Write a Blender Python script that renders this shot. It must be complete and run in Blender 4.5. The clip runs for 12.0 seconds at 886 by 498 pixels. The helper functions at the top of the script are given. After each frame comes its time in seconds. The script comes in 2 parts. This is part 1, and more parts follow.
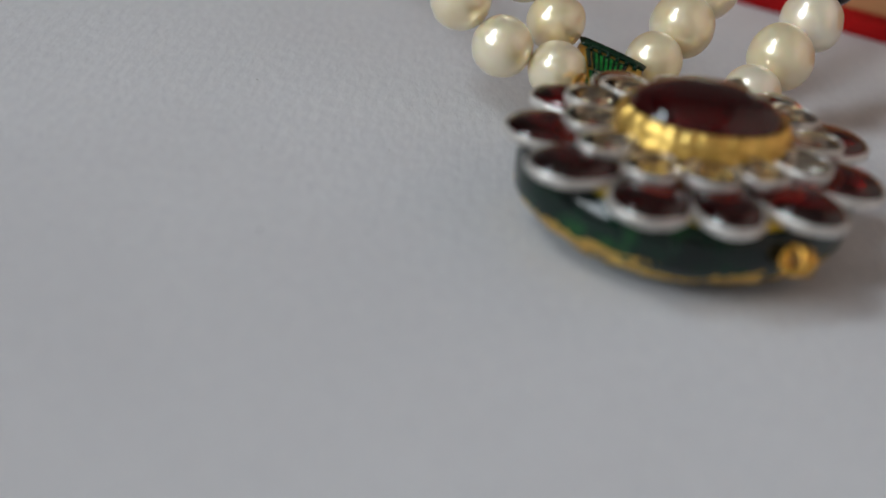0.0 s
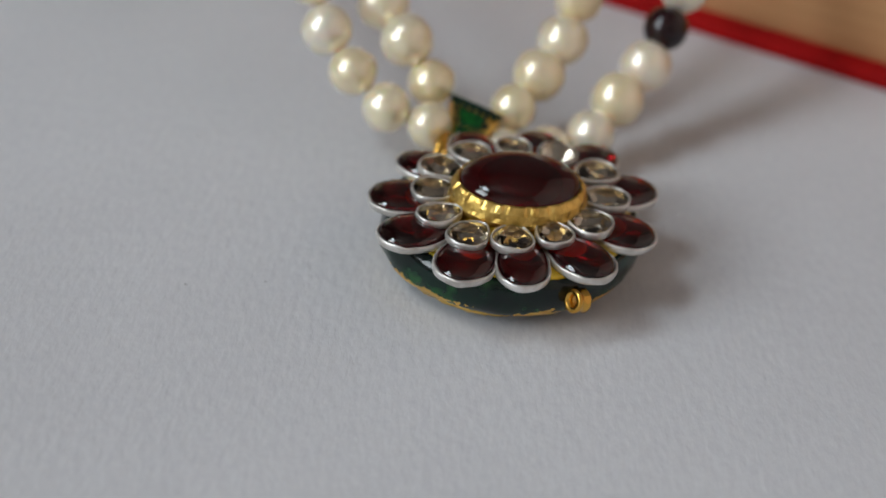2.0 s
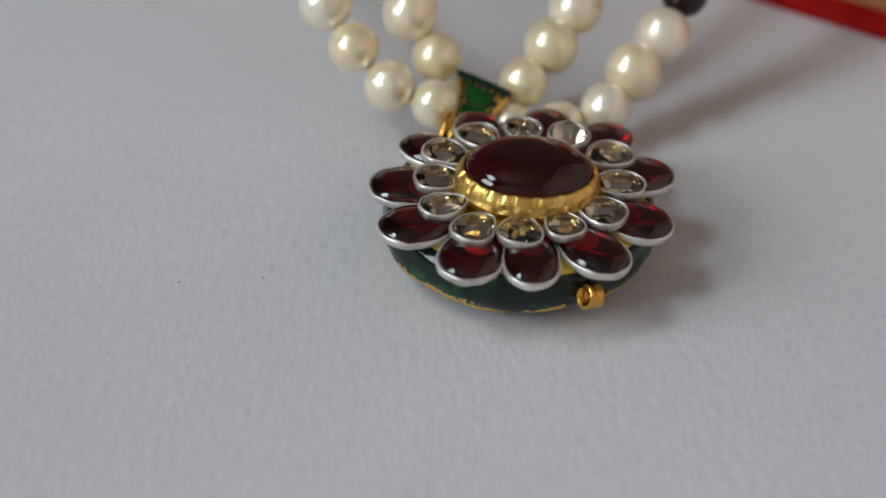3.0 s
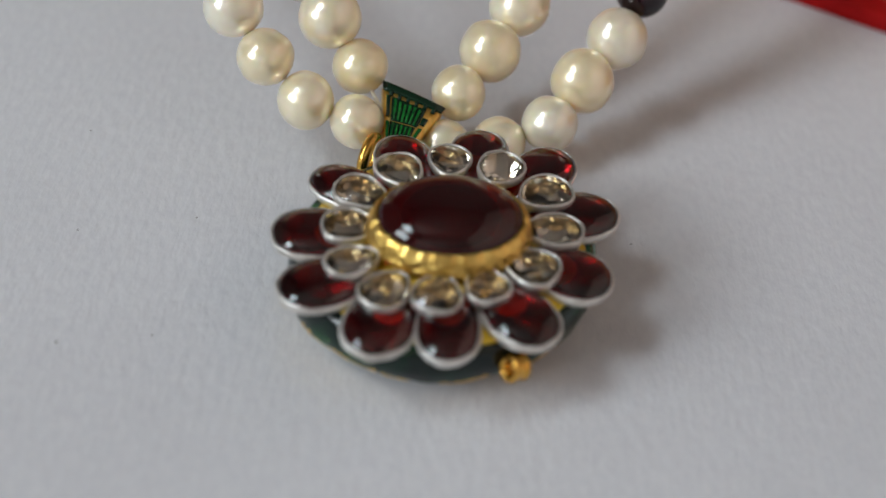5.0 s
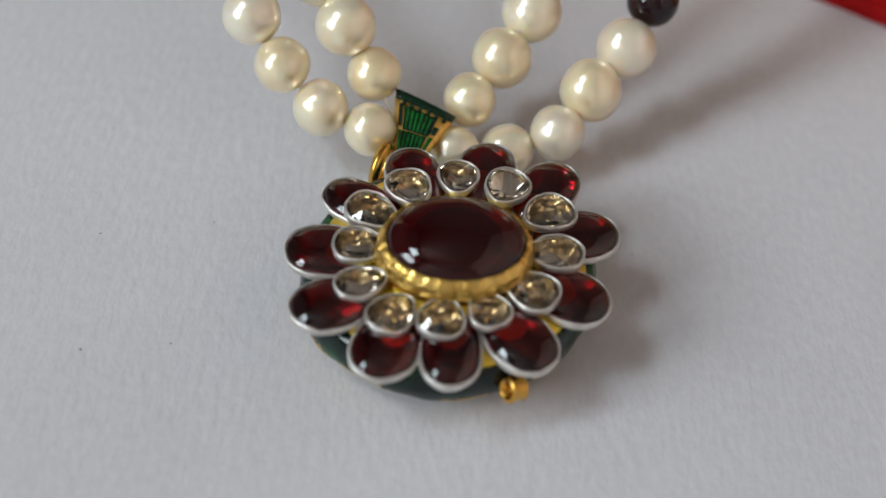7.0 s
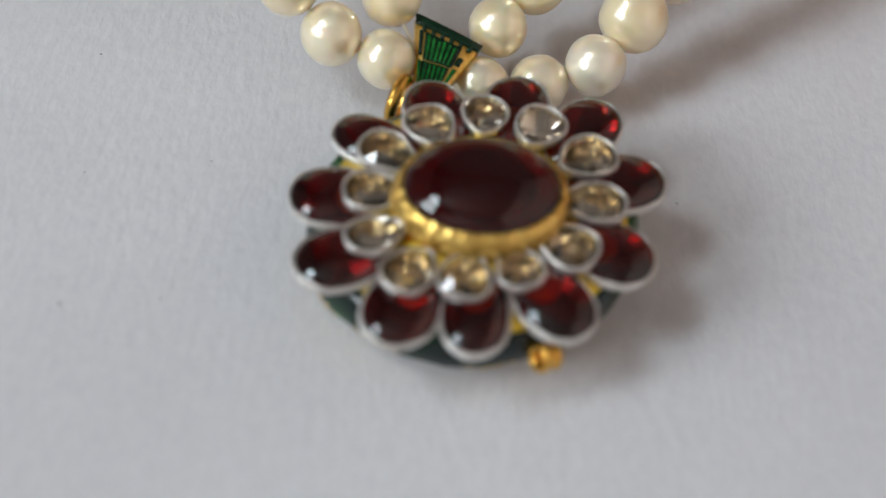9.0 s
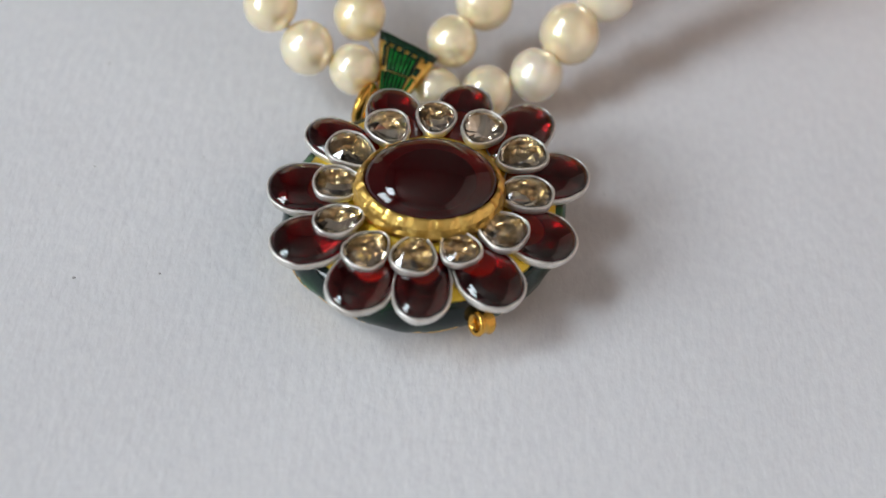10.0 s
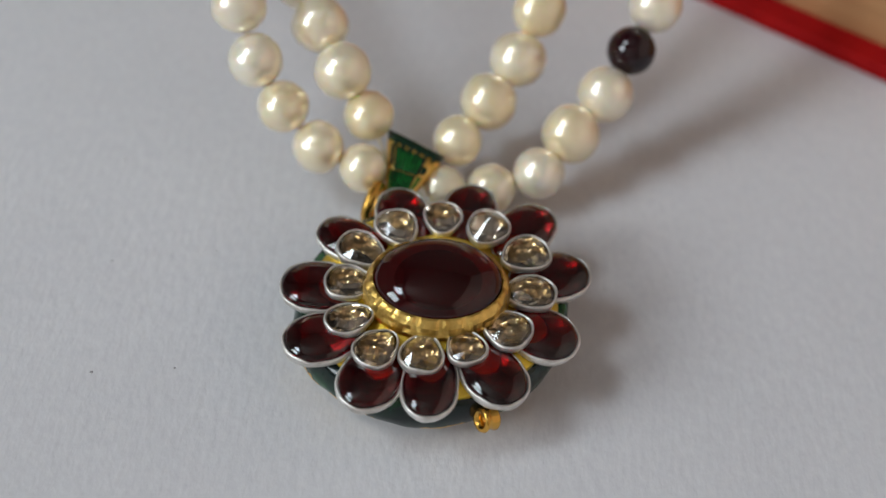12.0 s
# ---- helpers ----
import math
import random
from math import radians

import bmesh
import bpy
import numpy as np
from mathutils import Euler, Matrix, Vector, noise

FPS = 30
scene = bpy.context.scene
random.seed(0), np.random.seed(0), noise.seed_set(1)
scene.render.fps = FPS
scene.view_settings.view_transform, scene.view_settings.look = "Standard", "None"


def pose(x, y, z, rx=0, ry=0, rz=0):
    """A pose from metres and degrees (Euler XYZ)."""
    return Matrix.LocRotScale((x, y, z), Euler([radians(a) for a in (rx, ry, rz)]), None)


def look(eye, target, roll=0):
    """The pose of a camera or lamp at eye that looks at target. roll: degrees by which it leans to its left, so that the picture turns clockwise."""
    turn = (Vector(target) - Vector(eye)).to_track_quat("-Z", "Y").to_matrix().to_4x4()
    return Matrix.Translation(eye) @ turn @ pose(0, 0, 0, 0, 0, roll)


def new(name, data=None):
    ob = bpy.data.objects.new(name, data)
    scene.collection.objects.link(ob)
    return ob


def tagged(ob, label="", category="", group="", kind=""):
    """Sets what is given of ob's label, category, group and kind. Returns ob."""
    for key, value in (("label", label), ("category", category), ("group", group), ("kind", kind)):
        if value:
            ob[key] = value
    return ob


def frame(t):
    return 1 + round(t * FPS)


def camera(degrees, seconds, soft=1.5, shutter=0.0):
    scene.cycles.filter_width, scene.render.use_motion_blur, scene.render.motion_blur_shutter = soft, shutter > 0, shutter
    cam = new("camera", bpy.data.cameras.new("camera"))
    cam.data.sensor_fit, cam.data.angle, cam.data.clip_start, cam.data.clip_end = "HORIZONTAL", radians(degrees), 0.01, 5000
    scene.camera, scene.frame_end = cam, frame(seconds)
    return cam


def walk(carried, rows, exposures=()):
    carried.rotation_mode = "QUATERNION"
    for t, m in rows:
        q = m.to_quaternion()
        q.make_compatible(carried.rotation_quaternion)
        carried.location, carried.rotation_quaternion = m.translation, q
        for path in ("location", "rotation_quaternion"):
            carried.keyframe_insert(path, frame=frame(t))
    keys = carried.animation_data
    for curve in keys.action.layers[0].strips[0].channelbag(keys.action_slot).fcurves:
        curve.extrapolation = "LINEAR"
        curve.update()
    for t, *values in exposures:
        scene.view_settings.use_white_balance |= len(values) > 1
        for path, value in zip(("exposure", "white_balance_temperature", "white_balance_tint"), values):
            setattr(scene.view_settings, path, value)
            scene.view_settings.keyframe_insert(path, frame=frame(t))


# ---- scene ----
MM = 0.001

# ---------------------------------------------------------------- camera
cam = camera(37.64, 12.0)
cam.data.dof.use_dof = True
cam.data.dof.focus_distance = 0.141
cam.data.dof.aperture_fstop = 13.5
PATH = [
    (0, (-0.02448, -0.09585, 0.05208), (-0.01969, 0.03639, -0.01854), 9.61),
    (0.5, (-0.02249, -0.09868, 0.06002), (-0.01971, 0.03063, -0.01595), 8.94),
    (1, (-0.01503, -0.11062, 0.07503), (-0.01473, 0.01557, -0.00606), 7.72),
    (1.5, (-0.01106, -0.11708, 0.08821), (-0.01012, 0.00773, 0.00501), 7.19),
    (2, (-0.00828, -0.11734, 0.09051), (-0.00773, 0.00601, 0.00515), 7.00),
    (2.5, (-0.00732, -0.11414, 0.09180), (-0.00805, 0.00692, 0.00323), 6.29),
    (3, (-0.00648, -0.10715, 0.09190), (-0.00829, 0.01128, -0.00014), 5.58),
    (4.8, (-0.00039, -0.08434, 0.09234), (-0.00199, 0.02761, -0.00749), 5.55),
    (5, (0.00023, -0.08339, 0.09497), (-0.00025, 0.02694, -0.00665), 6.32),
    (5.5, (-0.00040, -0.08118, 0.09914), (-0.00055, 0.02884, -0.00281), 6.57),
    (6, (-0.00027, -0.08174, 0.10428), (-0.00117, 0.02639, 0.00032), 6.61),
    (6.5, (0.00043, -0.08057, 0.10579), (-0.00049, 0.02466, -0.00110), 7.19),
    (7, (0.00023, -0.07831, 0.10790), (-0.00119, 0.02321, -0.00252), 7.25),
    (9, (-0.00114, -0.06677, 0.09798), (-0.00288, 0.02822, -0.01810), 7.82),
    (9.5, (0.00149, -0.07304, 0.10521), (-0.00081, 0.02130, -0.01138), 7.91),
    (10, (0.00438, -0.08040, 0.11478), (0.00242, 0.01366, -0.00204), 7.90),
    (10.5, (0.00426, -0.08261, 0.11855), (0.00325, 0.01187, 0.00205), 8.61),
    (11, (0.00300, -0.08204, 0.12260), (0.00112, 0.01529, 0.00847), 8.35),
    (11.5, (0.00378, -0.08159, 0.12241), (0.00080, 0.01701, 0.00941), 7.80),
    (12, (0.00238, -0.08023, 0.12147), (0.00007, 0.01875, 0.00879), 8.08),
]
walk(cam, [(t, look(eye, target, roll)) for t, eye, target, roll in PATH],
     [(0.0, -0.13), (1.0, -0.04), (2.0, -0.08), (3.0, -0.07), (5.0, 0.09), (6.5, 0.14), (7.2, 0.16), (9.0, 0.3), (9.5, 0.42), (10.5, 0.46), (11.0, 0.39), (11.5, 0.27), (12.0, 0.08)])

# ---------------------------------------------------------------- light
world = bpy.data.worlds.new("world")
scene.world = world
world.use_nodes = True
wn = world.node_tree.nodes
sky = wn.new("ShaderNodeTexSky")
sky.sky_type = 'NISHITA'
sky.sun_disc = False
sky.sun_elevation = radians(25)
sky.sun_rotation = radians(250)
world.node_tree.links.new(sky.outputs[0], wn["Background"].inputs[0])
wn["Background"].inputs[1].default_value = 0.1

# daylight from the two windows in the wall at -x: y0, y1, z0, z1 of each opening
# EAST is an added, unseen wall, set close to throw fill light back
WEST, EAST = -1.3, 1.2
OPENINGS = [(-1.22, -0.36, 0.40, 1.30), (-0.72, -0.02, 1.46, 2.30)]
for (y0, y1, z0, z1), power in zip(OPENINGS, (24, 25)):
    lamp = bpy.data.lights.new("window_light", 'AREA')
    lamp.shape = 'RECTANGLE'
    lamp.size, lamp.size_y = y1 - y0, z1 - z0
    lamp.energy = power
    lamp.color = (0.81, 0.92, 1.0)
    at = Vector((WEST - 0.09, (y0 + y1) / 2, (z0 + z1) / 2))
    new("window_light", lamp).matrix_world = look(at, at + Vector((1, 0, 0)))


# ---------------------------------------------------------------- materials
def mat(name, color, rough=0.5, metal=0.0, coat=0.0, trans=0.0, ior=1.5, coat_rough=0.05, spec=0.5):
    m = bpy.data.materials.new(name)
    m.use_nodes = True
    b = m.node_tree.nodes["Principled BSDF"]
    b.inputs["Base Color"].default_value = (*color, 1)
    b.inputs["Roughness"].default_value = rough
    b.inputs["Metallic"].default_value = metal
    b.inputs["Coat Weight"].default_value = coat
    b.inputs["Coat Roughness"].default_value = coat_rough
    b.inputs["Transmission Weight"].default_value = trans
    b.inputs["IOR"].default_value = ior
    b.inputs["Specular IOR Level"].default_value = spec
    return m


def coords(m):
    n = m.node_tree.nodes.get("Texture Coordinate")
    return n or m.node_tree.nodes.new("ShaderNodeTexCoord")


def noise_node(m, scale, detail=3.0, stretch=(1, 1, 1), rough=0.55):
    nt = m.node_tree
    tc = coords(m)
    mp = nt.nodes.new("ShaderNodeMapping")
    mp.inputs["Scale"].default_value = stretch
    nt.links.new(tc.outputs["Object"], mp.inputs[0])
    n = nt.nodes.new("ShaderNodeTexNoise")
    n.inputs["Scale"].default_value = scale
    n.inputs["Detail"].default_value = detail
    n.inputs["Roughness"].default_value = rough
    nt.links.new(mp.outputs[0], n.inputs["Vector"])
    return n.outputs["Fac"]


def ramp(m, fac, stops):
    r = m.node_tree.nodes.new("ShaderNodeValToRGB")
    m.node_tree.links.new(fac, r.inputs[0])
    els = r.color_ramp.elements
    while len(els) < len(stops):
        els.new(0.5)
    for e, (p, c) in zip(els, stops):
        e.position, e.color = p, (*c, 1)
    return r.outputs[0]


def mix(m, fac, a, b, kind='MIX'):
    x = m.node_tree.nodes.new("ShaderNodeMix")
    x.data_type, x.blend_type = 'RGBA', kind
    for sock, v in ((x.inputs[0], fac), (x.inputs[6], a), (x.inputs[7], b)):
        if hasattr(v, "links"):
            m.node_tree.links.new(v, sock)
        else:
            sock.default_value = v if isinstance(v, float) else (*v, 1)
    return x.outputs[2]


def bsdf(m):
    return m.node_tree.nodes["Principled BSDF"]


def plug(m, sock, value):
    m.node_tree.links.new(value, bsdf(m).inputs[sock])


def bump(m, height, distance, strength=1.0, before=None):
    b = m.node_tree.nodes.new("ShaderNodeBump")
    b.inputs["Distance"].default_value = distance
    b.inputs["Strength"].default_value = strength
    m.node_tree.links.new(height, b.inputs["Height"])
    if before:
        m.node_tree.links.new(before, b.inputs["Normal"])
    plug(m, "Normal", b.outputs[0])
    return b.outputs[0]


def island_value(m, per_object=False):
    n = m.node_tree.nodes.new("ShaderNodeObjectInfo" if per_object else "ShaderNodeNewGeometry")
    return n.outputs["Random" if per_object else "Random Per Island"]


PAPER = mat("white_textured_paper", (0.66, 0.66, 0.68), 0.75, spec=0.25)
c1 = ramp(PAPER, noise_node(PAPER, 14, 4), [(0.3, (0.62, 0.615, 0.63)), (0.7, (0.70, 0.70, 0.715))])
c2 = ramp(PAPER, noise_node(PAPER, 700, 4, (1.4, 0.8, 1)), [(0.3, (0.93, 0.93, 0.94)), (0.65, (1, 1, 1))])
plug(PAPER, "Base Color", mix(PAPER, 1.0, c1, c2, 'MULTIPLY'))
nb = bump(PAPER, noise_node(PAPER, 620, 3, (1.5, 0.6, 1)), 0.00013, 0.95)
bump(PAPER, noise_node(PAPER, 1900, 2, (1.5, 0.8, 1)), 0.00003, 0.6, nb)

PEARL = mat("cream_pearl", (0.88, 0.80, 0.63), 0.27, metal=0.33, coat=1.0, coat_rough=0.17, spec=0.7, ior=1.6)
pc = ramp(PEARL, island_value(PEARL, True), [(0.0, (0.94, 0.795, 0.52)), (0.5, (0.94, 0.83, 0.61)), (1.0, (0.94, 0.852, 0.70))])
pn = ramp(PEARL, noise_node(PEARL, 1100, 4), [(0.3, (0.93, 0.89, 0.83)), (0.62, (1, 1, 1))])
plug(PEARL, "Base Color", mix(PEARL, 1.0, pc, pn, 'MULTIPLY'))
bsdf(PEARL).inputs["Coat IOR"].default_value = 1.85
bsdf(PEARL).inputs["Subsurface Weight"].default_value = 0.7
bsdf(PEARL).inputs["Subsurface Radius"].default_value = (1.0, 0.75, 0.45)
bsdf(PEARL).inputs["Subsurface Scale"].default_value = 0.003
bsdf(PEARL).inputs["Sheen Weight"].default_value = 0.6
bsdf(PEARL).inputs["Sheen Roughness"].default_value = 0.4
bsdf(PEARL).inputs["Sheen Tint"].default_value = (1.0, 0.90, 0.74, 1)
pb = bump(PEARL, noise_node(PEARL, 620, 2), 0.0005, 0.4)
bump(PEARL, noise_node(PEARL, 5000, 3), 0.00004, 0.25, pb)

THREAD = mat("cream_thread", (0.7, 0.64, 0.5), 0.8)



def red_stone(name, glass, body, clear, ior=1.62, rough=0.03):
    """Polished red stone: part clear glass, part clouded body colour, with faint inclusions."""
    m = mat(name, glass, rough, trans=1.0, ior=ior)
    nt = m.node_tree
    cloudy = nt.nodes.new("ShaderNodeBsdfPrincipled")
    cloudy.inputs["Base Color"].default_value = (*body, 1)
    cloudy.inputs["Roughness"].default_value = rough + 0.02
    cloudy.inputs["IOR"].default_value = ior
    tint = ramp(m, noise_node(m, 190, 4), [(0.3, tuple(c * 0.72 for c in body)), (0.7, tuple(c * 1.25 for c in body))])
    nt.links.new(tint, cloudy.inputs["Base Color"])
    both = nt.nodes.new("ShaderNodeMixShader")
    both.inputs[0].default_value = clear
    nt.links.new(cloudy.outputs[0], both.inputs[1])
    nt.links.new(bsdf(m).outputs[0], both.inputs[2])
    nt.links.new(both.outputs[0], nt.nodes["Material Output"].inputs[0])
    return m


RUBY = red_stone("dark_red_stone", (0.39, 0.005, 0.009), (0.022, 0.0004, 0.0016), 0.84)
CENTRE = red_stone("deep_red_cabochon", (0.38, 0.005, 0.008), (0.028, 0.0006, 0.0014), 0.5, 1.52, 0.05)
BEAD = mat("dark_garnet_bead", (0.03, 0.002, 0.006), 0.03)
bn = ramp(BEAD, noise_node(BEAD, 160, 3), [(0.35, (0.007, 0.0008, 0.002)), (0.7, (0.016, 0.001, 0.003))])
plug(BEAD, "Base Color", bn)
FOIL = mat("pink_foil", (0.92, 0.50, 0.44), 0.27, metal=1.0)
DEEP_FOIL = mat("dark_red_foil", (0.40, 0.09, 0.08), 0.38, metal=0.7)

DIAMOND = mat("champagne_rose_cut_stone", (0.86, 0.80, 0.66), 0.02, trans=1.0, ior=1.85)
dn = ramp(DIAMOND, noise_node(DIAMOND, 520, 4), [(0.35, (0.58, 0.45, 0.28)), (0.52, (0.90, 0.82, 0.66)), (0.7, (1.0, 0.96, 0.88))])
plug(DIAMOND, "Base Color", dn)
PALE_FOIL = mat("pale_foil", (0.88, 0.70, 0.44), 0.18, metal=0.95)
pv = PALE_FOIL.node_tree.nodes.new("ShaderNodeTexVoronoi")
pv.inputs["Scale"].default_value = 950
PALE_FOIL.node_tree.links.new(coords(PALE_FOIL).outputs["Object"], pv.inputs["Vector"])
bump(PALE_FOIL, pv.outputs["Distance"], 0.0009, 1.0)
bump(DIAMOND, noise_node(DIAMOND, 300, 1), 0.0002, 0.1)
plug(PALE_FOIL, "Base Color", ramp(PALE_FOIL, noise_node(PALE_FOIL, 800, 4), [(0.32, (0.62, 0.48, 0.28)), (0.55, (0.94, 0.82, 0.58)), (0.7, (0.99, 0.95, 0.82))]))

SILVER = mat("frosted_silver", (0.72, 0.69, 0.66), 0.42, metal=0.8)
sn = ramp(SILVER, noise_node(SILVER, 500, 4), [(0.3, (0.56, 0.52, 0.47)), (0.6, (0.80, 0.77, 0.73))])
plug(SILVER, "Base Color", sn)
bump(SILVER, noise_node(SILVER, 1600, 3), 0.00005, 0.6)

GOLD = mat("yellow_gold", (0.85, 0.55, 0.14), 0.33, metal=1.0)
gn = ramp(GOLD, noise_node(GOLD, 700, 4), [(0.3, (0.62, 0.36, 0.07)), (0.65, (0.90, 0.62, 0.18))])
plug(GOLD, "Base Color", gn)
bump(GOLD, noise_node(GOLD, 1500, 3), 0.00012, 0.8)
WIRE = mat("burnished_gold_wire", (0.72, 0.40, 0.08), 0.24, metal=1.0)
bump(WIRE, noise_node(WIRE, 1100, 2), 0.00006, 0.6)
LEAF = mat("bright_gold_leaf_ground", (0.80, 0.56, 0.05), 0.32, metal=0.75, coat=0.4)
bump(LEAF, noise_node(LEAF, 800, 3), 0.00012, 0.7)

ENAMEL = mat("dark_green_enamel", (0.010, 0.045, 0.036), 0.14, spec=0.4)
en = ramp(ENAMEL, noise_node(ENAMEL, 260, 4), [(0.38, (0.002, 0.007, 0.006)), (0.52, (0.004, 0.022, 0.012)), (0.68, (0.015, 0.095, 0.022))])
plug(ENAMEL, "Base Color", en)
bump(ENAMEL, noise_node(ENAMEL, 300, 3), 0.0002, 0.5)


def chipped_edge(m, height, band):
    """Gold that shows where the enamel has chipped off along the lower edge."""
    nt = m.node_tree
    split = nt.nodes.new("ShaderNodeSeparateXYZ")
    nt.links.new(coords(m).outputs["Object"], split.inputs[0])
    away = nt.nodes.new("ShaderNodeMath")
    away.operation = 'COMPARE'
    away.inputs[1].default_value = height
    away.inputs[2].default_value = band
    ragged = nt.nodes.new("ShaderNodeMath")
    ragged.operation = 'MULTIPLY_ADD'
    ragged.inputs[1].default_value = 0.0032
    nt.links.new(noise_node(m, 520, 5, (1, 1, 0.5), 0.68), ragged.inputs[0])
    nt.links.new(split.outputs["Z"], ragged.inputs[2])
    nt.links.new(ragged.outputs[0], away.inputs[0])
    gold = nt.nodes.new("ShaderNodeBsdfPrincipled")
    gold.inputs["Base Color"].default_value = (0.80, 0.50, 0.12, 1)
    gold.inputs["Metallic"].default_value = 1.0
    gold.inputs["Roughness"].default_value = 0.38
    both = nt.nodes.new("ShaderNodeMixShader")
    worn = nt.nodes.new("ShaderNodeMath")
    worn.operation = 'GREATER_THAN'
    worn.inputs[1].default_value = 0.47
    nt.links.new(noise_node(m, 210, 3), worn.inputs[0])
    patches = nt.nodes.new("ShaderNodeMath")
    patches.operation = 'MULTIPLY'
    nt.links.new(away.outputs[0], patches.inputs[0])
    nt.links.new(worn.outputs[0], patches.inputs[1])
    nt.links.new(patches.outputs[0], both.inputs[0])
    nt.links.new(bsdf(m).outputs[0], both.inputs[1])
    nt.links.new(gold.outputs[0], both.inputs[2])
    nt.links.new(both.outputs[0], nt.nodes["Material Output"].inputs[0])


chipped_edge(ENAMEL, 0.0047, 0.00060)
GREEN = mat("translucent_green_enamel", (0.006, 0.12, 0.025), 0.2, spec=0.3)
plug(GREEN, "Base Color", ramp(GREEN, noise_node(GREEN, 900, 3), [(0.35, (0.002, 0.050, 0.010)), (0.65, (0.009, 0.18, 0.026))]))
DARK_GREEN = mat("blackish_green_enamel", (0.002, 0.020, 0.008), 0.2, spec=0.4)

COVER = mat("red_book_cloth", (0.30, 0.006, 0.005), 0.8, spec=0.15)
cn = ramp(COVER, noise_node(COVER, 120, 4), [(0.3, (0.29, 0.003, 0.004)), (0.7, (0.42, 0.006, 0.006))])
plug(COVER, "Base Color", cn)
bump(COVER, noise_node(COVER, 1400, 2), 0.0001, 0.5)
PAGES = mat("tan_page_edges", (0.50, 0.30, 0.15), 0.8)
pg = ramp(PAGES, noise_node(PAGES, 60, 4, (0.2, 0.2, 40)), [(0.3, (0.47, 0.235, 0.095)), (0.7, (0.58, 0.32, 0.145))])
plug(PAGES, "Base Color", pg)
SPECK = mat("grey_speck", (0.32, 0.31, 0.31), 0.9)


def paint(name, low, high):
    m = mat(name, low, 0.9)
    plug(m, "Base Color", ramp(m, noise_node(m, 3, 3), [(0.3, low), (0.7, high)]))
    return m


WALL = paint("dull_wall_paint", (0.42, 0.37, 0.33), (0.46, 0.41, 0.37))
# unseen east wall: warm and pale so its bounce lifts and warms the shadows
BOUNCE_WALL = paint("warm_bounce_wall", (0.74, 0.575, 0.495), (0.78, 0.615, 0.535))
# ceiling and north wall are out of view, kept dark to limit fill and haze
CEILING = paint("ceiling_paint", (0.30, 0.26, 0.23), (0.34, 0.30, 0.27))
DIM_WALL = paint("dim_unseen_wall", (0.18, 0.155, 0.14), (0.22, 0.195, 0.18))
FRAME = mat("white_window_paint", (0.75, 0.75, 0.74), 0.5)


# ---------------------------------------------------------------- helpers
def thing(name, at, label, category, group="", kind=""):
    e = new(name)
    e.empty_display_size = 0.005
    e.matrix_basis = Matrix.Translation(Vector(at) * MM)
    return tagged(e, label, category, group, kind)


def mesh_of(name, bm, material, smooth=True):
    me = bpy.data.meshes.new(name)
    bm.normal_update()
    bm.to_mesh(me)
    bm.free()
    me.materials.append(material)
    if smooth:
        for p in me.polygons:
            p.use_smooth = True
    return me


def part(name, bm, material, parent, label="", smooth=True):
    """One mesh under a thing or a part; the bmesh is in millimetres of the place."""
    bmesh.ops.scale(bm, vec=(MM, MM, MM), verts=bm.verts)
    ob = new(name, mesh_of(name, bm, material, smooth))
    ob.parent = parent
    if parent.type == 'EMPTY':
        ob.matrix_parent_inverse = parent.matrix_basis.inverted()
    if label:
        tagged(ob, label)
    return ob


def loft(bm, rings, cap_start=True, cap_end=True, closed=False):
    """Skin a list of rings, each a list of points."""
    rows = [[bm.verts.new(p) for p in ring] for ring in rings]
    n = len(rows[0])
    pairs = list(zip(rows, rows[1:])) + ([(rows[-1], rows[0])] if closed else [])
    for a, b in pairs:
        for i in range(n):
            bm.faces.new((a[i], a[(i + 1) % n], b[(i + 1) % n], b[i]))
    if not closed:
        if cap_start:
            bm.faces.new(rows[0][::-1])
        if cap_end:
            bm.faces.new(rows[-1])
    return rows


def box(bm, lo, hi):
    x0, y0, z0 = lo
    x1, y1, z1 = hi
    v = [bm.verts.new(p) for p in ((x0, y0, z0), (x1, y0, z0), (x1, y1, z0), (x0, y1, z0),
                                   (x0, y0, z1), (x1, y0, z1), (x1, y1, z1), (x0, y1, z1))]
    for f in ((3, 2, 1, 0), (4, 5, 6, 7), (0, 1, 5, 4), (1, 2, 6, 5), (2, 3, 7, 6), (3, 0, 4, 7)):
        bm.faces.new([v[i] for i in f])


def rounded(bm, width, segments=2):
    bmesh.ops.bevel(bm, geom=bm.edges[:], offset=width, segments=segments, affect='EDGES', profile=0.6)


def tube(bm, pts, radius, sides=10, closed=False):
    """A round wire along points."""
    pts = [Vector(p) for p in pts]
    n = len(pts)
    rings, side = [], None
    for i, p in enumerate(pts):
        a = pts[(i - 1) % n] if closed or i else p
        b = pts[(i + 1) % n] if closed or i < n - 1 else p
        d = (b - a).normalized()
        if side is None:
            side = d.orthogonal().normalized()
        side = (side - d * side.dot(d)).normalized()
        up = d.cross(side)
        rings.append([p + radius * (math.cos(k) * side + math.sin(k) * up) for k in (2 * math.pi * j / sides for j in range(sides))])
    loft(bm, rings, closed=closed)


# ---------------------------------------------------------------- the room: unseen walls and ceiling added to shape the bounced light
def slab(name, lo, hi, material, label, category):
    bm = bmesh.new()
    box(bm, lo, hi)
    me = mesh_of(name, bm, material, False)
    return tagged(new(name, me), label, category, kind="structure")


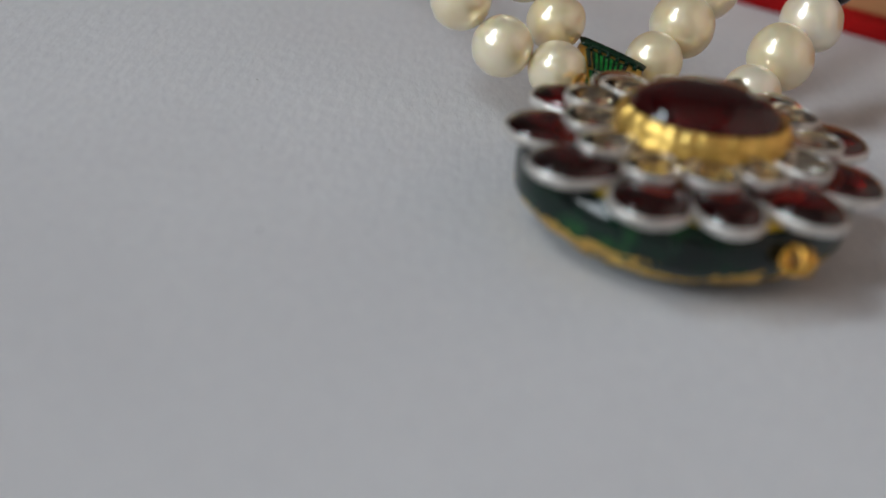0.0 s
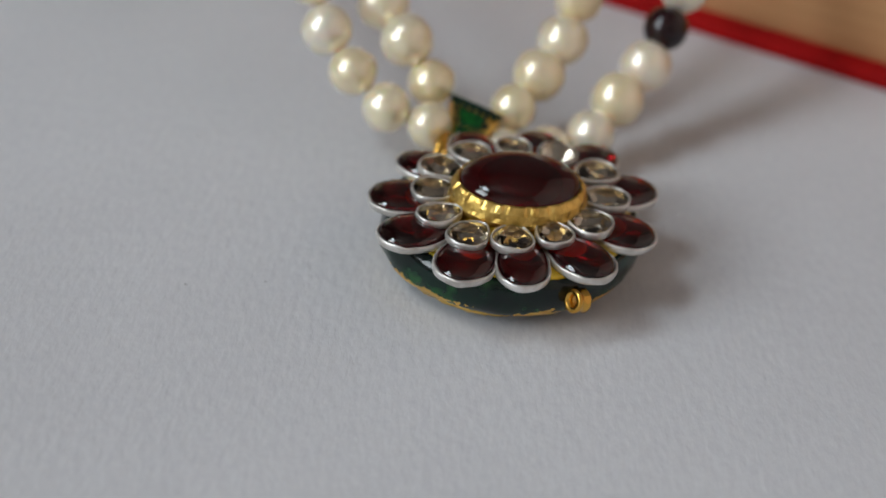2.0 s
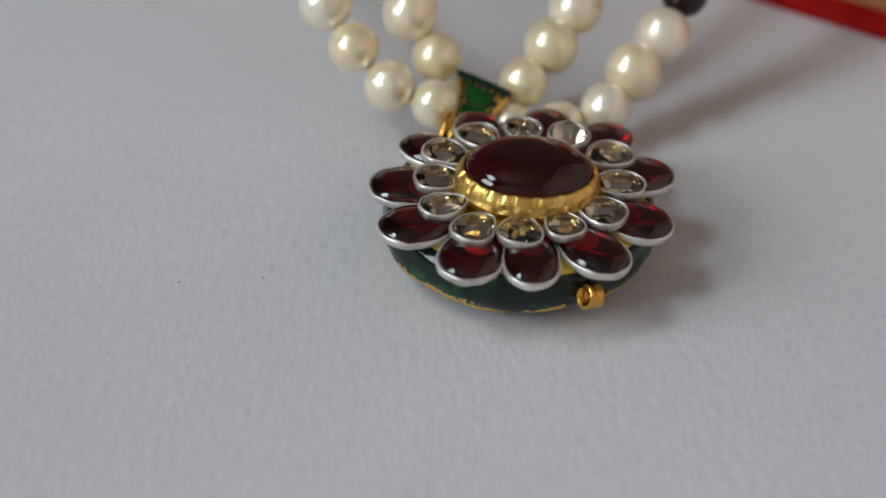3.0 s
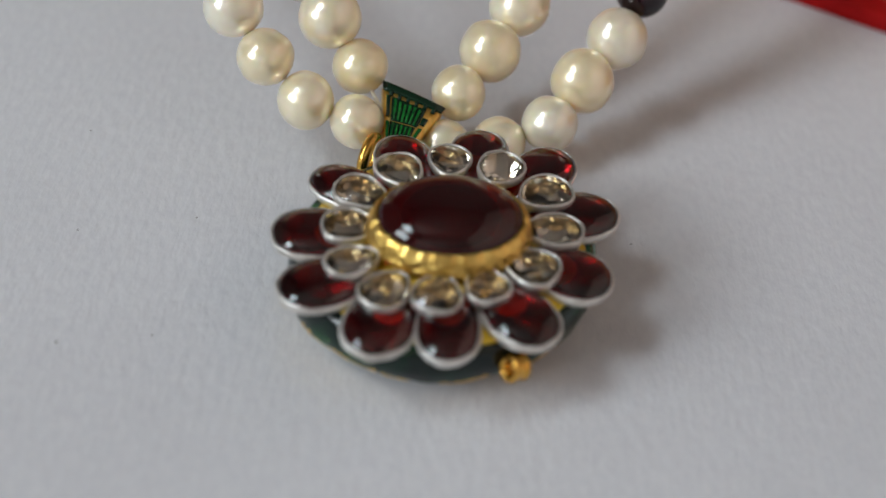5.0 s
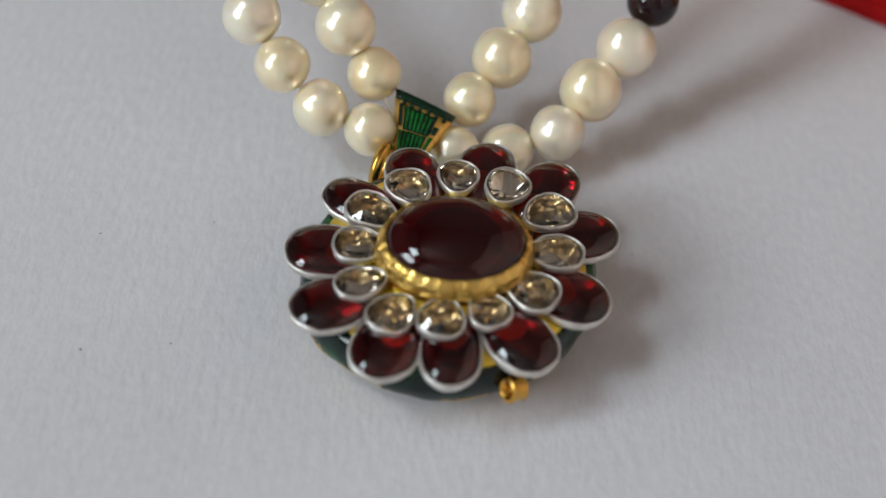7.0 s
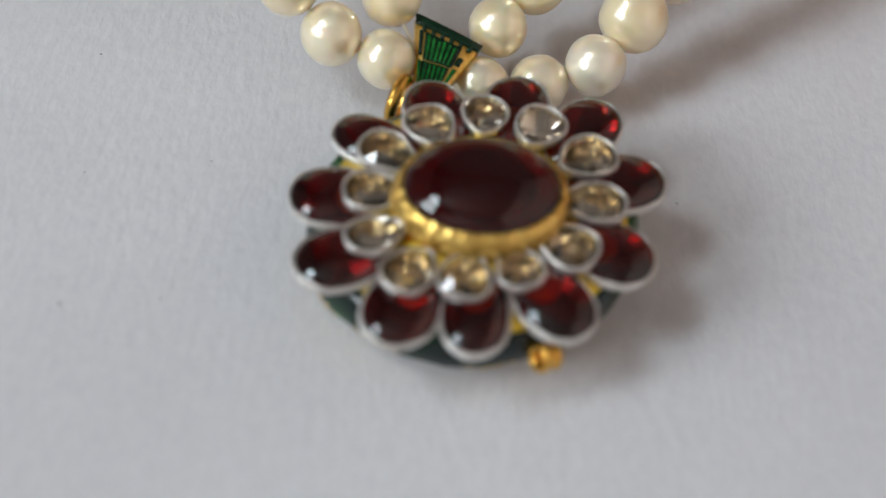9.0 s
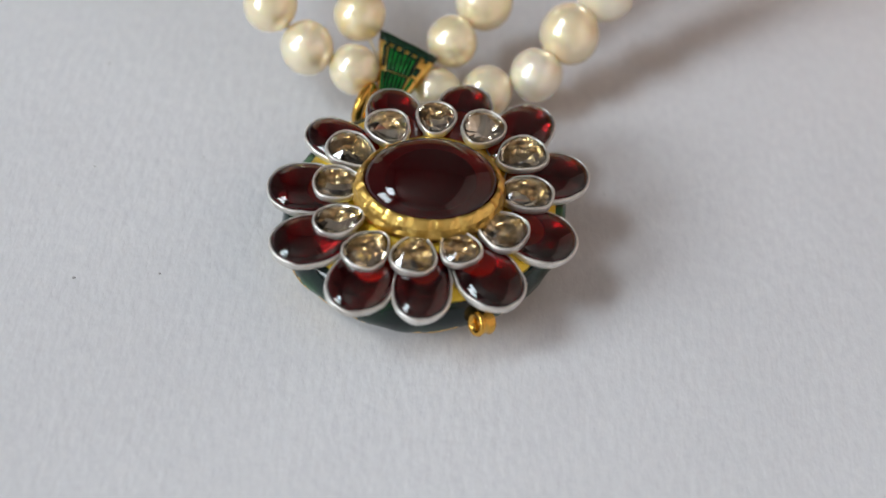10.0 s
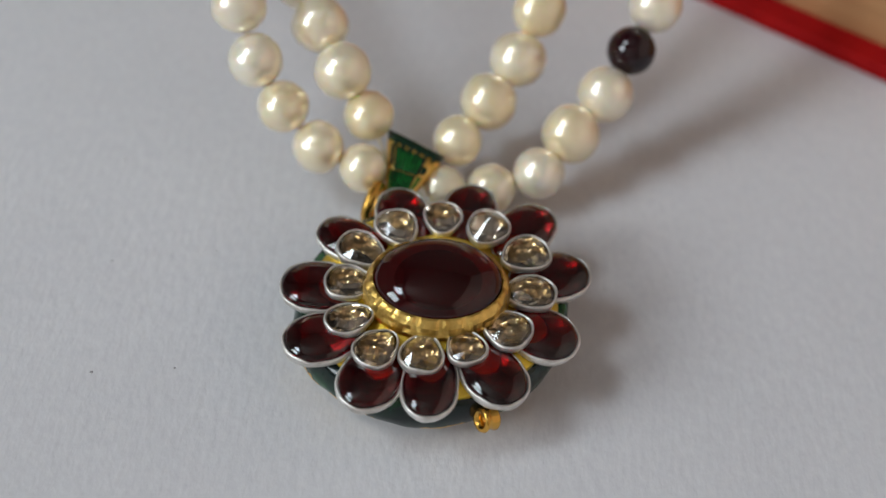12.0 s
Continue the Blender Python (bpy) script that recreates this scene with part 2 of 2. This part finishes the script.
R, H = 1.6, 2.5
slab("table_surface", (WEST, -R, -0.03), (EAST, R, 0.0), PAPER, "white grainy textured paper covering the table", "table surface")
slab("wall_south", (WEST, -R - 0.1, -0.03), (EAST, -R, H), WALL, "unseen greyish wall added to set the ambient light", "wall")
slab("wall_north", (WEST, R, -0.03), (EAST, R + 0.1, H), DIM_WALL, "unseen dark wall added to keep reflections in the stones dim", "wall")
slab("wall_east", (EAST, -R, -0.03), (EAST + 0.1, R, H), BOUNCE_WALL, "unseen warm pale wall added to bounce light into the shadows", "wall")
slab("ceiling", (WEST - 0.1, -R - 0.1, H), (EAST + 0.1, R + 0.1, H + 0.1), CEILING, "unseen dull ceiling added to limit light from above", "ceiling")
# the wall with the window openings: cells of a grid of cuts, left out where an opening lies
ys = sorted({-R, R, *(v for o in OPENINGS for v in o[:2])})
zs = sorted({-0.03, H, *(v for o in OPENINGS for v in o[2:])})
bm = bmesh.new()
for ya, yb in zip(ys, ys[1:]):
    for za, zb in zip(zs, zs[1:]):
        if not any(o[0] <= ya and yb <= o[1] and o[2] <= za and zb <= o[3] for o in OPENINGS):
            box(bm, (WEST - 0.1, ya, za), (WEST, yb, zb))
tagged(new("wall_west", mesh_of("wall_west", bm, WALL, False)), "plain greyish wall with two bright window openings", "wall", kind="structure")
for k, (y0, y1, z0, z1) in enumerate(OPENINGS):
    bm = bmesh.new()
    for a, b, c, d in ((y0, y0 + 0.03, z0, z1), (y1 - 0.03, y1, z0, z1), (y0 + 0.03, y1 - 0.03, z0, z0 + 0.03), (y0 + 0.03, y1 - 0.03, z1 - 0.03, z1)):
        box(bm, (WEST - 0.07, a, c), (WEST - 0.02, b, d))
    tagged(new("window_%d" % (k + 1), mesh_of("window_frame", bm, FRAME, False)), "white painted window frame, bright with daylight", "window", kind="structure")

# ---------------------------------------------------------------- the pendant
PC = Vector((0.25, 11.3, 0))      # middle of the flower


def lean(x, y, z):
    return (x, y, z)


pendant = thing("pendant", (PC.x, PC.y, 0), "flower pendant with dark red petals round a large red oval stone", "pendant")


def oval(cx, cy, a, b, deg, z, n=40, grow=0.0, taper=0.0):
    """Points of an egg-shaped outline in the leaning plane; taper narrows the end towards the middle."""
    c, s = math.cos(radians(deg)), math.sin(radians(deg))
    out = []
    for i in range(n):
        k = 2 * math.pi * i / n
        u, v = (a + grow) * math.cos(k), (b + grow) * math.sin(k) * (1 + taper * math.cos(k))
        out.append(lean(cx + c * u - s * v, cy + s * u + c * v, z))
    return out


# green enamelled body with a rounded back
bm = bmesh.new()
BODY = [(0.40, 0.0), (0.62, 0.45), (0.80, 1.3), (0.91, 2.2), (0.975, 3.0), (1.0, 3.7), (1.005, 5.0), (0.99, 6.4), (0.965, 7.15), (0.93, 7.5)]
BX, BY, BAX, BBX, BDEG = 0.0, 12.6, 16.0, 14.7, 40
loft(bm, [oval(BX, BY, BAX * k, BBX * k, BDEG, z, 96) for k, z in BODY])
for v in bm.verts:
    w = noise.noise(Vector((v.co.x * 0.35, v.co.y * 0.35, v.co.z * 0.5)))
    v.co.x += 0.3 * w * (v.co.x - BX) / 15
    v.co.y += 0.3 * w * (v.co.y - BY) / 15
body = part("body", bm, ENAMEL, pendant, "glossy dark green enamel body, chipped at the lower edge")
# worn gold edge where the enamel ends
bm = bmesh.new()
rows = []
for dz, g in ((-0.75, -0.9), (-0.2, -0.45), (-0.15, -0.2), (-0.7, -0.55)):
    ring = []
    base = oval(BX, BY, BAX * 0.972, BBX * 0.972, BDEG, 2.85, 200, g)
    for i, p in enumerate(base):
        w = noise.noise(Vector((p[0] * 0.5, p[1] * 0.5, 3.0))) + 0.5 * noise.noise(Vector((p[0] * 1.9, p[1] * 1.9, 8.0)))
        patch = 1 + 0.045 * noise.noise(Vector((p[0] * 0.33, p[1] * 0.33, 21.0))) - 0.034
        ring.append((BX + (p[0] - BX) * patch, BY + (p[1] - BY) * patch, p[2] + dz * 1.3 + 0.3 * w))
    rows.append(ring)
loft(bm, rows, closed=True)
part("gold_rim", bm, GOLD, body, "worn gold edge showing under the enamel")
# bright gold ground under the petals
bm = bmesh.new()
loft(bm, [oval(0.1, 12.2, 14.4 * k, 13.6 * k, BDEG, z, 64) for k, z in ((1.0, 7.40), (0.985, 7.8), (0.8, 8.3), (0.62, 8.9), (0.5, 10.3))])
part("gold_ground", bm, LEAF, pendant, "bright yellow gold ground between the petals")

# outline of every petal: x, y, half length, half width, direction
OUTER = [
    (-12.34, 10.47, 4.96, 3.67, -176),
    (-10.91, 3.54, 4.61, 3.46, -154),
    (-4.99, -0.31, 4.77, 3.51, -108),
    (1.11, 0.10, 4.98, 3.15, -88),
    (7.40, 2.66, 4.95, 3.53, -50),
    (12.30, 8.88, 4.51, 3.67, -16),
    (12.59, 17.15, 5.03, 3.57, 22),
    (8.97, 23.19, 5.41, 3.43, 65),
    (2.34, 24.82, 5.13, 3.31, 83),
    (-4.88, 22.35, 5.11, 3.32, 113),
    (-9.97, 17.73, 5.04, 3.16, 155),
]
INNER = [
    (-9.42, 10.48, 2.90, 2.40, -178),
    (-8.50, 5.49, 2.81, 2.08, -149),
    (-4.99, 2.24, 2.83, 2.31, -124),
    (-0.19, 2.45, 2.64, 2.45, -93),
    (4.30, 4.19, 2.43, 2.26, -60),
    (8.39, 7.55, 2.91, 2.64, -24),
    (10.38, 13.16, 3.20, 2.45, 9),
    (9.48, 18.58, 3.03, 2.64, 38),
    (4.76, 21.64, 2.86, 2.51, 68),
    (-0.56, 22.24, 2.66, 2.31, 93),
    (-5.46, 19.58, 2.85, 2.52, 120),
    (-8.85, 15.38, 3.12, 2.44, 150),
]


# how the foil lining sinks: share of the outline, depth under the lip
RED_HOLLOW = [(k, 0.22 + 0.80 * (1 - k * k)) for k in (1.0, 0.92, 0.82, 0.70, 0.57, 0.43, 0.28, 0.12)]
PALE_HOLLOW = ((1.0, 0.24), (0.86, 0.36), (0.62, 0.46), (0.3, 0.52))


def setting(shape, z0, z1, wall, taper, parent, name, foil, label):
    """A silver cup with a rounded lip, and the foil that lines it."""
    cx, cy, a, b, deg = shape
    bm = bmesh.new()
    h = z1 - z0
    prof = [(-0.35, z0), (-0.10, z0 + 0.15), (0.0, z0 + 0.5 * h), (-0.02, z1 - 0.22), (-0.06, z1 - 0.08), (-0.15, z1),
            (-wall + 0.05, z1 - 0.03), (-wall, z1 - 0.12), (-wall - 0.02, z1 - 0.52)]
    rings = []
    for g, z in prof:
        ring = oval(cx, cy, a, b, deg, z, 44, g, taper)
        rings.append([(p[0] + 0.16 * noise.noise(Vector(p) * 0.6), p[1] + 0.16 * noise.noise(Vector(p) * 0.6 + Vector((9, 3, 1))),
                       p[2] + 0.09 * noise.noise(Vector(p) * 0.9)) for p in ring])
    loft(bm, rings, cap_end=False)
    cup = part(name, bm, SILVER, parent, label)
    bm = bmesh.new()
    hollow = RED_HOLLOW if foil is FOIL else PALE_HOLLOW
    loft(bm, [oval(cx, cy, (a - wall) * k, (b - wall) * k, deg, z1 - d, 36, 0.02, taper) for k, d in hollow], cap_start=False)
    part("foil", bm, foil, cup, "foil lining")
    return cup


ROUND_BACK = ((0.3, 1.0), (0.62, 0.82), (0.86, 0.5), (0.97, 0.2))
BOWL_BACK = [(k, 0.10 + 0.82 * (1 - k * k)) for k in (0.12, 0.28, 0.43, 0.57, 0.70, 0.82, 0.92)]


def cabochon(shape, z, wall, height, taper, n=44, steps=9, power=2.2, drop=0.35, back=ROUND_BACK):
    """A polished dome that sits in its cup."""
    cx, cy, a, b, deg = shape
    bm = bmesh.new()
    rings = [oval(cx, cy, (a - wall) * k, (b - wall) * k, deg, z - drop * d, n, 0, taper) for k, d in back]
    for i in range(steps):
        k = 0.5 * math.pi * i / steps
        r, h = math.cos(k) ** (2 / power), math.sin(k) ** (2 / power)
        rings.append(oval(cx, cy, (a - wall) * r, (b - wall) * r, deg, z + height * h, n, 0, taper))
    loft(bm, rings)
    return bm


for i, shape in enumerate(OUTER):
    lift = 0.12 * math.sin(i * 2.3)
    cup = setting(shape, 7.92 + lift, 8.95 + lift, 0.33, 0.13, pendant, "petal_setting", FOIL, "frosted silver petal cup with an uneven lip")
    part("red_stone", cabochon(shape, 8.82 + lift, 0.33, 1.2, 0.13, power=2.0, drop=0.92, back=BOWL_BACK), RUBY, cup, "polished dark red cabochon")


def rose_cut(shape, z, wall, height, taper, seed, tall=False):
    """A flat stone with a few large uneven facets."""
    cx, cy, a, b, deg = shape
    rnd = random.Random(seed)
    bm = bmesh.new()
    edge = oval(cx, cy, a, b, deg, z, 16, -wall, taper)
    low = oval(cx, cy, a * 0.85, b * 0.85, deg, z - 0.24, 16, -wall, taper)
    mid = []
    for i in range(6):
        k = 2 * math.pi * (i + 0.6 * rnd.random()) / 6
        r = 0.42 + 0.22 * rnd.random()
        c, s = math.cos(radians(deg)), math.sin(radians(deg))
        u, v = (a - wall) * r * math.cos(k), (b - wall) * r * math.sin(k)
        mid.append(lean(cx + c * u - s * v, cy + s * u + c * v, z + height * (0.75 + 0.4 * rnd.random())))
    if tall:
        mid = [(cx + x, cy + y, z + h) for x, y, h in ((-1.3, 0.5, 1.15), (0.35, -1.35, 0.72), (0.15, 0.4, 1.68), (1.3, 0.6, 0.7))]
    for p in edge + low + mid:
        bm.verts.new(p)
    hull = bmesh.ops.convex_hull(bm, input=bm.verts[:])
    bmesh.ops.delete(bm, geom=[g for g in set(hull["geom_interior"]) if g.is_valid], context='VERTS')
    bmesh.ops.recalc_face_normals(bm, faces=bm.faces[:])
    return bm


for i, shape in enumerate(INNER):
    lift = 0.08 * math.sin(i * 1.9)
    cup = setting(shape, 9.45 + lift, 10.6 + lift, 0.30, 0.24, pendant, "diamond_setting", PALE_FOIL, "frosted silver cup for a pale stone")
    part("pale_stone", rose_cut(shape, 10.50 + lift, 0.31, 0.62, 0.24, i, i == 8), DIAMOND, cup, "faceted champagne-coloured rose-cut stone", False)

# gold bezel, cut with small triangles, and the large stone in it
STONE = (0.2, 11.2, 7.1, 5.6, 12)
bm = bmesh.new()
N = 144
BEZEL = [(1.15, 10.0, 0), (1.12, 10.5, 0), (0.95, 11.0, 1), (0.85, 11.6, 1), (0.60, 12.1, 2), (0.32, 12.4, 2), (0.06, 12.45, 0), (-0.10, 12.2, 0)]
rings = []
for g, z, cut in BEZEL:
    ring = []
    for i in range(N):
        notch = max(0.0, 1 - abs(i % 8 - 3.5) / (1.2 + 0.6 * noise.noise(Vector((i // 8 * 1.7, 0, 0)))))
        wob = 0.12 * noise.noise(Vector((i * 0.35, z * 1.5, 4.0)))
        ring.append(oval(*STONE, z + wob, N, g + wob - (0.34 * notch if cut == 2 else 0.12 * notch if cut == 1 else 0))[i])
    rings.append(ring)
loft(bm, rings, cap_end=False)
part("bezel", bm, GOLD, pendant, "gold bezel cut with small bright triangles", False)
centre = part("centre_stone", cabochon(STONE, 12.1, 0.0, 2.75, 0.0, 72, 16, 2.0, 0.9), CENTRE, pendant, "large deep red oval cabochon")
bm = bmesh.new()
loft(bm, [oval(0.2, 11.2, 7.0 * k, 5.5 * k, 12, z, 48) for k, z in ((1.0, 12.0), (0.86, 11.65), (0.62, 11.35), (0.3, 11.18))], cap_start=False)
part("foil", bm, DEEP_FOIL, centre, "red foil behind the stone")

# small gold tube loop at the edge
bm = bmesh.new()
ax = Vector((-0.75, -0.55, 0.25)).normalized()
sd = ax.cross(Vector((0, 0, 1))).normalized()
up = sd.cross(ax)
LC = Vector((7.75, -1.2, 5.4))
rings = []
for d, r in ((-0.9, 0.75), (-0.95, 1.25), (-0.7, 1.42), (-0.35, 1.25), (0.0, 1.18), (0.35, 1.25), (0.7, 1.42), (0.95, 1.25), (0.9, 0.75)):
    rings.append([LC + ax * d + r * (math.cos(k) * sd + math.sin(k) * up) for k in (2 * math.pi * j / 24 for j in range(24))])
loft(bm, rings, closed=True)
part("tube_loop", bm, WIRE, pendant, "small gold tube loop on the edge")

# ---- bail: a flattened, flared gold tube with rows of green enamel
BA, BB, BCC, BD = Vector((-9.0, 36.4, 9.0)), Vector((-1.9, 34.8, 7.4)), Vector((-4.8, 28.7, 6.2)), Vector((-7.95, 28.2, 6.2))
bail_n = (BB - BA).cross(BD - BA).normalized()
if bail_n.z < 0:
    bail_n = -bail_n


def bail_at(u, v, h=0.0):
    """u across from left to right, v from the wide end down, h out of the face."""
    return BA.lerp(BB, u).lerp(BD.lerp(BCC, u), v) + bail_n * h


bm = bmesh.new()
rings = []
for k in range(9):
    v = k / 8
    ring = []
    for j in range(28):
        t = 2 * math.pi * j / 28
        x, y = math.cos(t), math.sin(t)
        ring.append(bail_at(0.5 - 0.5 * math.copysign(abs(x) ** 0.5, x), v, 1.5 * (1 - 0.25 * v) * (math.copysign(abs(y) ** 0.6, y) - 1)))
    rings.append(ring)
loft(bm, rings)
bail = part("bail", bm, GOLD, pendant, "flared gold bail with rows of green enamel")


def enamel_bar(u0, u1, v0, v1, h=0.22, m=GREEN, skew=0.0):
    """A ridge of enamel with a rounded back; skew slides its lower end across."""
    bm = bmesh.new()
    rings = []
    for k, f in ((0.0, 0.25), (0.06, 0.8), (0.2, 1.0), (0.8, 1.0), (0.94, 0.8), (1.0, 0.25)):
        v = v0 + (v1 - v0) * k
        ring = [bail_at(u0 + skew * k, v, -0.2)]
        for j in range(7):
            x = 0.5 - 0.5 * math.cos(math.pi * j / 6)
            ring.append(bail_at(u0 + (u1 - u0) * x + skew * k, v, h * f * math.sin(math.pi * j / 6) ** 0.7 if 0 < j < 6 else -0.02))
        ring.append(bail_at(u1 + skew * k, v, -0.2))
        rings.append(ring[::-1])
    loft(bm, rings)
    part("enamel_bar", bm, m, bail)


enamel_bar(0.16, 0.775, 0.165, 0.555, 0.05, DARK_GREEN)
enamel_bar(0.15, 0.74, 0.57, 0.985, 0.05, DARK_GREEN)
for i in range(6):
    enamel_bar(0.20 + 0.09 * i, 0.260 + 0.09 * i, 0.185 + 0.014 * (i % 3), 0.54 - 0.01 * (i % 2), 0.26)
for i in range(5):
    enamel_bar(0.20 + 0.102 * i, 0.268 + 0.102 * i, 0.58 + 0.014 * (i % 2), 0.98, 0.26, GREEN, 0.025 * (i - 2))
enamel_bar(0.80, 0.90, 0.56, 0.96, 0.22, GREEN, -0.02)
enamel_bar(0.78, 0.90, 0.34, 0.49, 0.24, DARK_GREEN)
enamel_bar(-0.01, 1.01, -0.03, 0.105, 0.34, DARK_GREEN)
for i in range(6):
    enamel_bar(0.10 + 0.15 * i, 0.17 + 0.15 * i, 0.07, 0.165 + 0.012 * (i % 2), 0.26, DARK_GREEN)
enamel_bar(0.055, 0.125, 0.17, 0.50, 0.2, DARK_GREEN)
enamel_bar(0.055, 0.135, 0.58, 0.96, 0.2, GREEN)
# gold ring that joins the bail to the body
bm = bmesh.new()
tube(bm, [(-9.3 + 0.6 * math.cos(k), 27.3 + 2.2 * math.cos(k), 5.4 + 2.2 * math.sin(k)) for k in (2 * math.pi * j / 28 for j in range(28))], 0.62, 10, True)
part("jump_ring", bm, WIRE, bail, "thick gold ring joining the bail")


# ---------------------------------------------------------------- pearl strands
def pearl_bm(seed):
    """An almost round pearl of unit diameter, slightly uneven."""
    bm = bmesh.new()
    bmesh.ops.create_uvsphere(bm, u_segments=32, v_segments=20, radius=0.5)
    off = Vector((seed * 3.1, seed * 1.7, 0))
    for v in bm.verts:
        v.co *= 1 + 0.055 * noise.noise(v.co * 1.8 + off) + 0.016 * noise.noise(v.co * 4.5 + off) - (0.022 * math.exp(-((v.co.z - 0.12) / 0.06) ** 2) if seed in (2, 5) else 0.0)
        v.co.z *= 0.97
    bmesh.ops.scale(bm, vec=(MM, MM, MM), verts=bm.verts)
    return bm


PEARLS = [mesh_of("pearl", pearl_bm(i), PEARL) for i in range(7)]
bm = bmesh.new()
bmesh.ops.create_uvsphere(bm, u_segments=40, v_segments=24, radius=0.5)
bmesh.ops.scale(bm, vec=(MM, MM, MM), verts=bm.verts)
BEADS = mesh_of("garnet_bead", bm, BEAD)


def carry_on(chain, count, top, d=6.6):
    """Pearls that follow the strand up and over the book, out to its top."""
    p, q = Vector(chain[-2][:3]), Vector(chain[-1][:3])
    way = (q - p).normalized()
    out = []
    for i in range(count):
        edge = 100.1 - 0.47 * q.x
        if q.y < edge:
            want = max(0.0, (top - q.z) / max(6.0, edge + 4 - q.y))
            way = (way + 0.5 * Vector((0, 0, want - way.z))).normalized()
        else:
            way = Vector((way.x, way.y, max(-0.3, min(0.3, (top - q.z) / d)))).normalized()
        q = q + way * d
        out.append((q.x, q.y, q.z, 6.5))
    return out


def strand(chain, bead_at, label, inside):
    root = thing("pearl_strand", (chain[0][0], chain[0][1], 0), label, "pearl strand", "strands of the necklace")
    for i, (x, y, z, d) in enumerate(chain):
        bead = i == bead_at
        ob = new("garnet_bead" if bead else "pearl", BEADS if bead else PEARLS[i % 7])
        ob.parent = root
        ob.matrix_parent_inverse = root.matrix_basis.inverted()
        ob.matrix_basis = Matrix.LocRotScale(Vector((x, y, z)) * MM, Euler((i * 1.3, i * 0.7, i * 2.1)), Vector((d, d, d)) * (1.0 if bead else 1.02))
        if bead:
            tagged(ob, "polished dark garnet bead")
    bm = bmesh.new()
    tube(bm, [c[:3] for c in chain[:inside]] + [bail_at(0.2, 0.55, -1.4), bail_at(0.7, 0.5, -1.4)] + [c[:3] for c in chain[inside:]], 0.22, 6)
    part("thread", bm, THREAD, root)
    return root


LEFT = [(-11.36, 31.68, 6.69, 6.05), (-17.25, 32.83, 7.91, 6.4), (-22.23, 35.29, 11.32, 6.4), (-26.29, 38.43, 15.34, 6.5), (-29.0, 41.9, 20.4, 6.6)]
MIDL = [(-11.89, 37.6, 9.86, 6.3), (-15.76, 40.08, 14.35, 6.9), (-19.6, 45.29, 16.72, 7.1)]
MIDR = [(-0.49, 38.83, 6.9, 6.25), (2.56, 43.92, 9.71, 7.2), (5.51, 49.37, 12.71, 7.05), (7.18, 54.42, 16.96, 6.8)]
RIGHT = [(-1.6, 33.46, 3.26, 6.15), (4.62, 34.8, 3.31, 6.3), (10.24, 36.65, 5.55, 6.45), (13.61, 41.56, 8.61, 7.35), (17.15, 46.55, 11.71, 7.2),
         (19.57, 51.08, 15.6, 6.25), (21.6, 55.0, 20.2, 6.8)]
TOP = 35.2
outer_chain = (LEFT + carry_on(LEFT, 17, TOP))[::-1] + RIGHT + carry_on(RIGHT, 9, TOP)
inner_chain = (MIDL + carry_on(MIDL, 17, TOP))[::-1] + MIDR + carry_on(MIDR, 9, TOP)
strand(outer_chain, len(LEFT) + 17 + 5, "strand of cream pearls with one dark garnet bead", len(LEFT) + 17)
strand(inner_chain, -1, "strand of lustrous cream pearls threaded through the bail", len(MIDL) + 17)

# ---------------------------------------------------------------- the book
book = thing("book", (20, 150, 0), "thick closed book with red cloth cover lying flat", "book")
BK = math.atan2(-0.47, 1.0)


def book_box(x0, x1, y0, y1, z0, z1, bevel):
    bm = bmesh.new()
    box(bm, (x0, y0, z0), (x1, y1, z1))
    rounded(bm, bevel)
    bmesh.ops.rotate(bm, cent=(0, 0, 0), matrix=Matrix.Rotation(BK, 3, 'Z'), verts=bm.verts)
    bmesh.ops.translate(bm, vec=(20, 90.7, 0), verts=bm.verts)
    return bm


part("lower_cover", book_box(-95, 120, 0, 160, 0.0, 2.5, 0.5), COVER, book, "red cloth cover board")
part("page_block", book_box(-91, 118, 4.6, 156, 2.5, 29.0, 0.3), PAGES, book, "tan page edges")
part("upper_cover", book_box(-95, 120, 0, 160, 29.0, 31.5, 0.5), COVER, book, "red cloth cover board")

# ---------------------------------------------------------------- specks on the paper
bm = bmesh.new()
for x, y, r in ((-27.6, 2.5, 0.13), (-36.4, 0.2, 0.17), (-27.1, 20.2, 0.11), (-38.9, 16.2, 0.12), (-42.2, 33.0, 0.12), (20.3, 24.0, 0.10)):
    loft(bm, [[(x + r * s * math.cos(k) * 1.3, y + r * s * math.sin(k), z) for k in (2 * math.pi * j / 9 for j in range(9))] for s, z in ((1.0, 0.0), (0.8, 0.05))])
bmesh.ops.scale(bm, vec=(MM, MM, MM), verts=bm.verts)
tagged(new("paper_specks", mesh_of("paper_specks", bm, SPECK)), "tiny grey specks on the white paper", "specks", kind="stuff")
